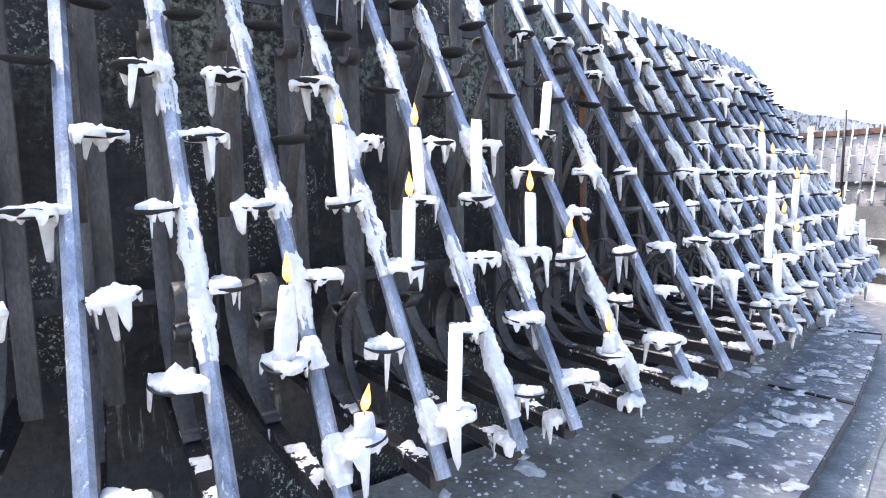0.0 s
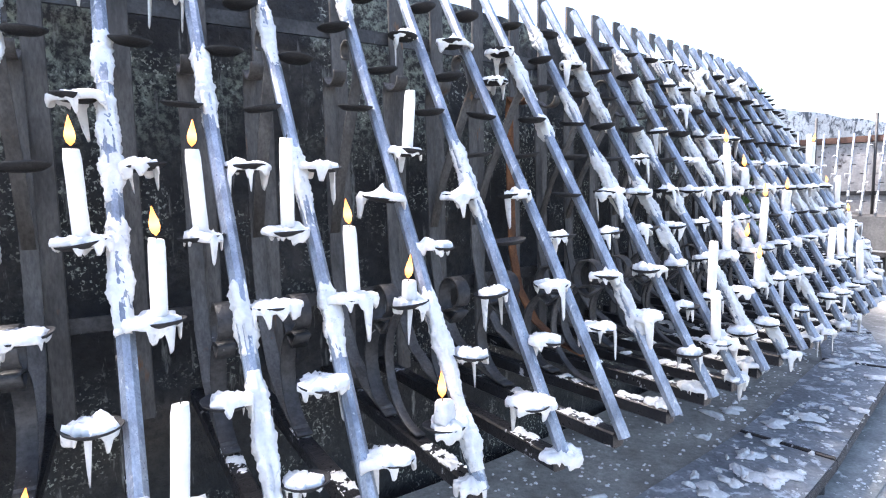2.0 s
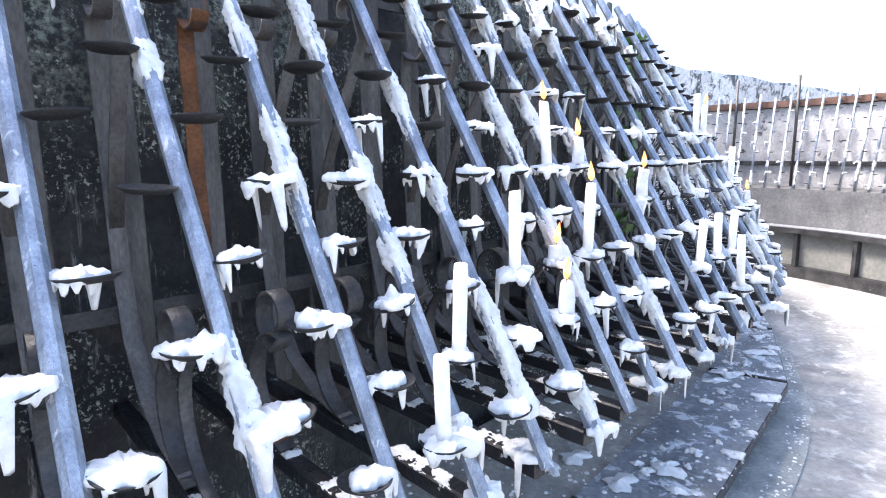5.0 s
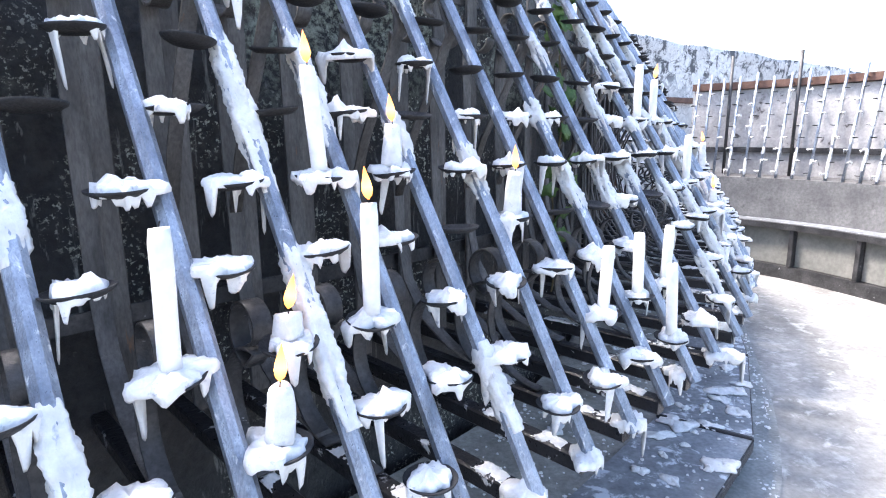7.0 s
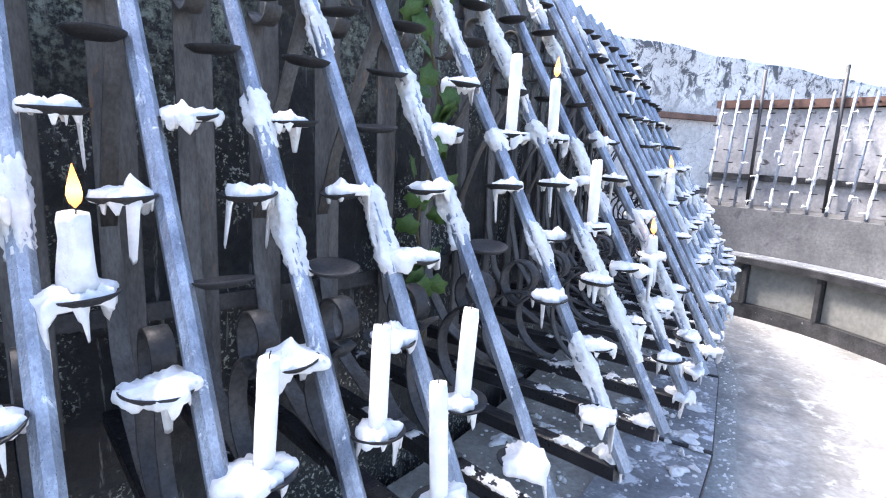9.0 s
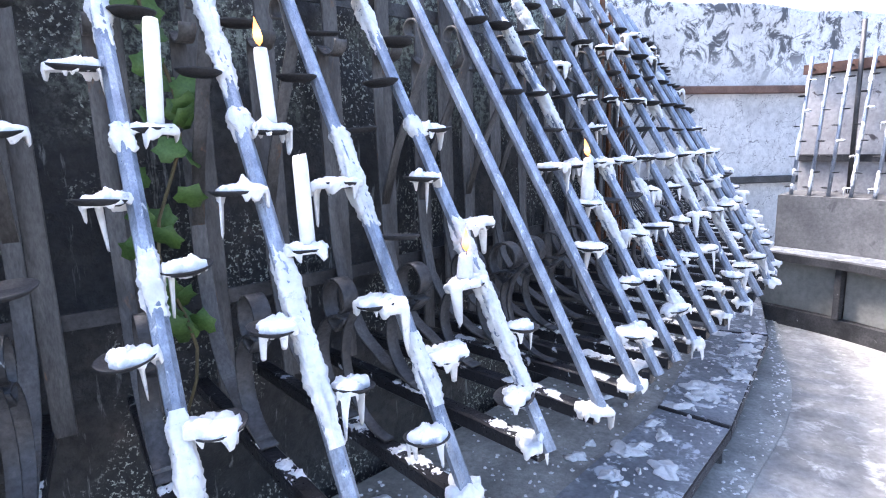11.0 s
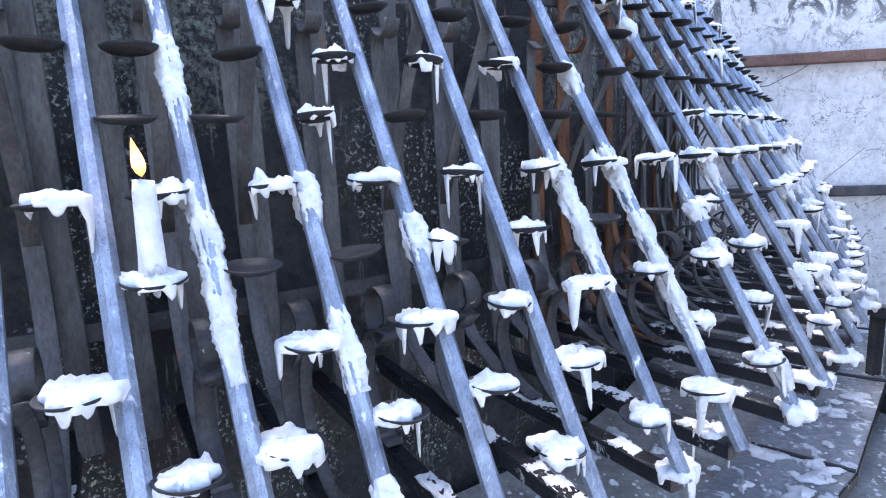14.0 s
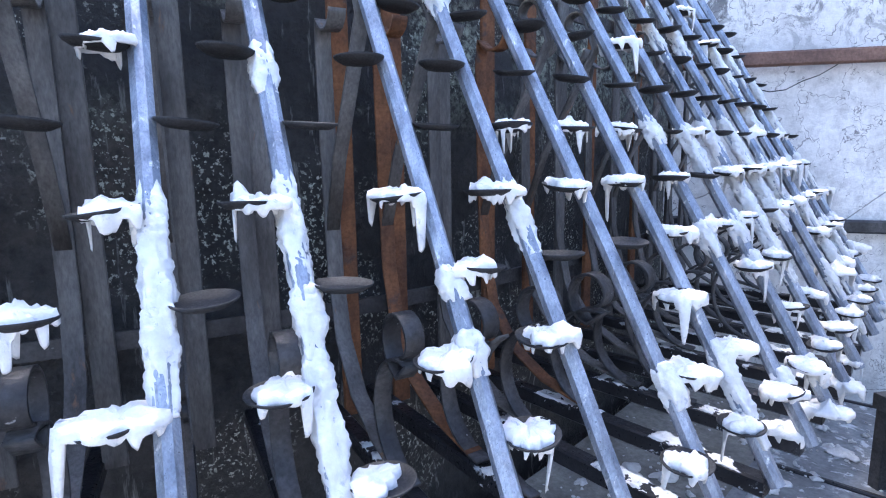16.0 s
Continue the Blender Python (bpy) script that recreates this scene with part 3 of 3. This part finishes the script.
def candles():
    rng = random.Random(5)
    for (i, k), (h, lit) in CANDLES.items():
        melted = h < 0.15 and lit
        p = pan_place(i, k)
        base = rib_pose(RIB_S[i]) @ pose(p.x, p.y, p.z + 0.012, rng.uniform(-3, 3), rng.uniform(-4, 4), 0)
        c = new("candle")
        c.matrix_basis = base
        if lit:
            tagged(c, "lit white candle with a small orange flame and dripping wax" if melted else "tall lit white candle with an orange flame", "candle", "candles on the rack")
        else:
            tagged(c, "unlit plain white wax candle standing on a drip pan", "candle", "candles on the rack")
        hang("stick", candle_body(i * 13 + k, h, melted), c)
        hang("wick", WICK_MESH, c, pose(0, 0, h))
        if lit:
            hang("flame", FLAME_MESH, c, pose(0, 0, h + 0.006, rng.uniform(-9, 9), rng.uniform(-9, 9), 0), "glowing orange flame")


candles()

# ---- wax fallen on the tray and its floor bars ----
def puddle(seed):
    rng = random.Random(seed)
    n = 26
    ph = [rng.uniform(0, 6.28) for _ in range(4)]
    verts, faces = [], []
    for k, (r, z) in enumerate([(1.0, 0.0), (0.93, 0.007), (0.6, 0.010), (0.2, 0.014), (0.02, 0.015)]):
        for j in range(n):
            a = 2 * math.pi * j / n
            w = 1 + 0.22 * math.sin(2 * a + ph[0]) + 0.16 * math.sin(3 * a + ph[1]) + 0.13 * math.sin(5 * a + ph[2]) + 0.08 * math.sin(9 * a + ph[3])
            verts.append((0.06 * r * w * math.cos(a), 0.06 * r * w * math.sin(a), z * (1 + 0.4 * math.sin(2 * a))))
        if k:
            faces += [((k - 1) * n + j, (k - 1) * n + (j + 1) % n, k * n + (j + 1) % n, k * n + j) for j in range(n)]
    faces += [tuple(range(n - 1, -1, -1)), tuple(range(4 * n, 5 * n))]
    return mesh_of("wax_puddle", verts, faces, WAX)


def fallen_wax():
    rng = random.Random(21)
    kinds = [puddle(k) for k in range(8)]
    for _ in range(270):
        s = rng.uniform(S0 + 0.8, S1 - 0.2)
        i = rng.uniform(rim_at(s) + 0.05, 0.28) if rng.random() < 0.75 else rng.uniform(0.36, 0.85)
        z = TRAY_Z + 0.003 if i < 0.31 else TRAY_Z - 0.010
        size = rng.choice((0.25, 0.35, 0.5, 0.7, 1.0))
        p = along(s, i, z)
        w = tagged(new("wax_puddle", rng.choice(kinds)), "hardened splash of white wax on the steel tray", "wax", "wax splashes on the tray")
        w.matrix_basis = pose(p.x, p.y, p.z, 0, 0, rng.uniform(0, 360)) @ Matrix.Diagonal((size, size * rng.uniform(0.5, 1.0), 0.8, 1))


fallen_wax()

# crumbs of wax all over the tray and gutter
def wax_crumbs():
    rng = random.Random(8)
    verts, faces = [], []
    for _ in range(2600):
        s = rng.uniform(S0 + 0.8, S1 - 0.2)
        i = rng.choice((rim_at(s) - rng.uniform(0.02, 0.11), rng.uniform(rim_at(s) + 0.02, 0.30), rng.uniform(0.34, 0.88), rng.uniform(0.34, 0.88)))
        z = 0.012 if i < rim_at(s) else TRAY_Z + 0.001 if i < 0.315 else TRAY_Z - 0.012
        c = along(s, i, z)
        r, o, n = rng.uniform(0.002, 0.009), len(verts), 6
        t = rng.uniform(0, 6.28)
        for h, q in ((0, 1.0), (rng.uniform(0.002, 0.006), 0.7)):
            verts += [(c.x + r * q * math.cos(t + j * 1.047) * (1 + 0.3 * (j % 2)), c.y + r * q * math.sin(t + j * 1.047), c.z + h) for j in range(n)]
        faces += [(o + j, o + (j + 1) % n, o + n + (j + 1) % n, o + n + j) for j in range(n)] + [tuple(range(o + n, o + 2 * n))]
    me = mesh_of("wax_crumbs", verts, faces, WAX, False)
    tagged(new("wax_crumbs", me), "countless crumbs of white wax strewn over the tray", "wax crumbs", kind="stuff")


wax_crumbs()

# ---- the vine behind the rack ----
def leaf_mesh(seed):
    rng = random.Random(seed)
    edge = [(0, 0), (0.25, -0.12), (0.55, 0.05), (0.50, 0.35), (0.62, 0.62), (0.30, 0.72), (0, 1.05), (-0.30, 0.72), (-0.62, 0.62), (-0.50, 0.35), (-0.55, 0.05), (-0.25, -0.12)]
    s = 0.066
    verts = [(0, 0.35 * s, -0.006)] + [(x * s, y * s, 0.006 * abs(x) + rng.uniform(-0.002, 0.002)) for x, y in edge]
    n = len(edge)
    verts += [(x, y, z - 0.0012) for x, y, z in verts]
    faces = [(0, 1 + j, 1 + (j + 1) % n) for j in range(n)] + [(n + 1, n + 2 + (j + 1) % n, n + 2 + j) for j in range(n)]
    faces += [(1 + j, n + 2 + j, n + 2 + (j + 1) % n, 1 + (j + 1) % n) for j in range(n)]
    return mesh_of("leaf", verts, faces, LEAF)


def vine(s, z0, z1, count, seed):
    rng = random.Random(seed)
    v = tagged(new("ivy_vine"), "slender green ivy vine climbing behind the rack", "vine", "vines on the wall")
    line = [along(s + 0.05 * math.sin(k * 0.9) + k * 0.004, 0.80, z0 + (z1 - z0) * k / 14) for k in range(15)]
    hang("stem", mesh_of("stem", *sweep(line, 0.008, 0.008, (1, 0, 0)), STEM), v)
    kinds = [leaf_mesh(k) for k in range(4)]
    for _ in range(count):
        p = line[rng.randrange(3, 15)] + Vector((rng.uniform(-0.05, 0.05), rng.uniform(-0.06, 0.03), rng.uniform(-0.06, 0.0)))
        hang("leaf", rng.choice(kinds), v, pose(p.x, p.y, p.z, rng.uniform(50, 130), rng.uniform(-30, 30), math.degrees(heading(s)) + rng.uniform(-50, 50)))


vine(2.82, 0.72, 2.00, 40, 3)

# ---- the second rack across the walk ----
def heading2(s):
    return radians(-35 - 30 * min(1.0, max(0.0, (s - 0.38) / 1.2)) - 10 * min(1.0, max(0.0, (s - 1.58) / 1.3)))


LINE2 = [Vector((4.55, 8.378))]
for k in range(190):
    a = heading2((k + 0.5) * 0.02)
    LINE2.append(LINE2[-1] + Vector((math.cos(a), math.sin(a))) * 0.02)


def along2(s, inward=0.0, z=0.0):
    k = min(len(LINE2) - 2, max(0, math.floor(s / 0.02)))
    p = LINE2[k].lerp(LINE2[k + 1], s / 0.02 - k)
    a = heading2(s)
    return Vector((p.x - math.sin(a) * inward, p.y + math.cos(a) * inward, z))


def strip2(name, s0, s1, profile, mat, parent=None, step=0.1):
    n = max(1, round((s1 - s0) / step))
    verts, faces, m = [], [], len(profile)
    for k in range(n + 1):
        s = s0 + (s1 - s0) * k / n
        verts += [along2(s, i, z) for i, z in profile]
        if k:
            o = (k - 1) * m
            faces += [(o + j, o + m + j, o + m + (j + 1) % m, o + (j + 1) % m) for j in range(m)]
    faces += [tuple(range(m)), tuple(range(n * m + m - 1, n * m - 1, -1))]
    ob = new(name, mesh_of(name, verts, faces, mat, False))
    if parent:
        ob.parent = parent
    return ob


END2 = 3.68
tagged(strip2("wall_low", 0.0, END2, [(0.36, 0), (0.36, 0.96), (0.62, 0.98), (0.62, 0)], LOW_WALL), "low grey cement wall with dark stains and a crack", "wall", kind="structure")
tagged(strip2("wall_back", 0.0, END2, [(0.66, 0), (0.66, 1.90), (0.80, 1.90), (0.80, 0)], BACK_BOARD), "pale stained plaster wall behind the far rack", "wall", kind="structure")
tagged(strip2("trim", 0.0, END2, [(0.61, 1.91), (0.61, 1.985), (0.82, 1.985), (0.82, 1.91)], RAIL), "brown painted rail capping the back wall", "rail", kind="structure")


tagged(strip2("trim", 0.0, END2, [(0.628, 1.22), (0.628, 1.275), (0.657, 1.275), (0.657, 1.22)], IRON), "dark lower rail along the plaster behind the far rack", "rail", kind="structure")


def second_tray():
    t = tagged(new("metal_trough"), "black-framed metal trough with recessed grey panels", "trough")
    strip2("plinth", 0.0, END2, [(0.01, 0), (0.01, 0.13), (0.34, 0.13), (0.34, 0)], IRON, t)
    strip2("top_rail", 0.0, END2, [(-0.02, 0.50), (-0.02, 0.555), (0.04, 0.555), (0.04, 0.50)], IRON, t)
    strip2("tray_sheet", 0.0, END2, [(0.045, 0.525), (0.045, 0.540), (0.355, 0.540), (0.355, 0.525)], TRAY_TOP, t)
    k = 0.0
    while k < END2 - 0.1:
        end = min(END2, k + 0.62)
        tagged(strip2("panel", k + 0.045, end - 0.01, [(0.06, 0.135), (0.06, 0.495), (0.075, 0.495), (0.075, 0.135)], PANEL, t), "plain grey-beige panel")
        strip2("leg", k, k + 0.04, [(0.0, 0.135), (0.0, 0.495), (0.055, 0.495), (0.055, 0.135)], IRON, t)
        k += 0.62


second_tray()


def second_rack():
    """Plain upright bars on the low wall, in front of the plaster, with small pans at their sides."""
    rng = random.Random(31)
    t = tagged(new("far_candle_rack"), "iron candle rack of thin upright bars streaked with white wax", "candle rack")
    f0, f1, z0 = 0.40, 0.565, 0.955
    tilt = math.degrees(math.atan((f1 - f0) / 1.05))
    kinds = [mesh_of("upright_bar", *sweep([(0, f0, z0), (0, f0 + (f1 - f0) * 0.5, z0 + 0.525), (0, f0 + (f1 - f0) * (top - z0) / 1.05, top)], 0.024, 0.024, (1, 0, 0)), STEEL) for top in (2.04, 2.07, 2.02)]
    tall = mesh_of("upright_bar", *sweep([(0, 0.590, z0), (0, 0.590, 2.26)], 0.030, 0.024, (1, 0, 0)), IRON)
    foot_mesh = mesh_of("foot_plate", *box(-0.022, 0.022, f0 - 0.025, f0 + 0.03, z0 - 0.004, z0 + 0.010), IRON, False)
    stay_mesh = mesh_of("stay", *sweep([(0, f1 - 0.01, 1.945), (0, 0.615, 1.945)], 0.014, 0.014, (1, 0, 0)), IRON)
    n = 0
    while 0.08 + n * 0.135 < END2 - 0.1:
        s = 0.08 + n * 0.135
        p = along2(s)
        m = pose(p.x, p.y, 0, 0, 0, math.degrees(heading2(s)))
        bar = hang("upright_bar", kinds[n % 3], t, m)
        hang("foot_plate", foot_mesh, t, m)
        hang("stay", stay_mesh, t, m)
        if n in (2, 6):
            hang("upright_bar", tall, t, m @ pose(0.06, 0, 0), "taller dark iron upright")
        for k in range(8):
            z = 1.03 + 0.118 * k
            y = f0 + (f1 - f0) * (z - z0) / 1.05
            tip = pose(-0.030 if k % 2 == 0 else 0.030, y - 0.010, z, rng.uniform(-6, 6), rng.uniform(-6, 6), rng.uniform(0, 360)) @ Matrix.Scale(0.55, 4)
            hang("drip_pan", PAN_MESH, bar, tip)
            if rng.random() < 0.35:
                hang("wax_cap", rng.choice(CAPS), bar, tip @ pose(0, 0, 0.003))
            if rng.random() < 0.42:
                fits = [w for w, long in RUNS if z - z0 > long * 0.8] or [RUNS[0][0]]
                hang("wax_run", rng.choice(fits), bar, pose(0, y, z + 0.02, -tilt, 0, 0) @ Matrix.Diagonal((0.68, 0.68, 0.8, 1)))
        n += 1


second_rack()

# ---- the far wall ----
FAR_AT, FAR_WAY = Vector((3.72, 9.28)), Vector((0.872, 0.490))
FAR_BACK = Vector((-0.490, 0.872))


def far_point(u, back, z):
    p = FAR_AT + FAR_WAY * u + FAR_BACK * back
    return Vector((p.x, p.y, z))


def far_wall():
    verts, faces = [], []
    n, rows = 90, 36
    for k in range(n + 1):
        u = -3.5 + 10.5 * k / n
        top = 2.72 - 0.05 * max(0.0, u) + 0.05 * noise.noise(Vector((u * 1.5, 2, 0)))
        for r in range(rows + 1):
            z = top * r / rows
            d = 0.03 * noise.noise(Vector((u * 1.8, z * 1.8, 4))) + 0.012 * noise.noise(Vector((u * 7, z * 7, 1)))
            verts.append(far_point(u, 0.05 + d, z))
        verts += [far_point(u, 0.4, top - 0.03), far_point(u, 0.4, 0)]
        if k:
            m = rows + 3
            o = (k - 1) * m
            faces += [(o + j, o + m + j, o + m + j + 1, o + j + 1) for j in range(m - 1)]
    tagged(new("wall_north", mesh_of("wall_north", verts, faces, PLASTER)), "white plastered wall blotched with black mould and cracks", "wall", kind="structure")
    v, f = sweep([far_point(-3.4, -0.02, 1.92), far_point(1.95, -0.02, 1.87)], 0.075, 0.05, (0, 0, 1))
    tagged(new("baseboard", mesh_of("baseboard", v, f, RAIL, False)), "brown rail fixed along the white wall", "rail", kind="structure")
    v, f = sweep([far_point(-3.4, -0.01, 1.04), far_point(1.95, -0.01, 1.00)], 0.07, 0.05, (0, 0, 1))
    tagged(new("trim", mesh_of("trim", v, f, IRON, False)), "dark lower rail along the white wall", "rail", kind="structure")
    rng = random.Random(3)
    line = [far_point(-0.25 + 0.075 * k, -0.012, 1.90 - 0.17 * math.sin(k / 10 * math.pi) + 0.01 * rng.uniform(-1, 1)) for k in range(11)]
    v, f = sweep(line, 0.006, 0.006, (0, 0, 1))
    tagged(new("hanging_cable", mesh_of("hanging_cable", v, f, IRON)), "thin dark cable sagging below the brown rail", "cable")


far_wall()
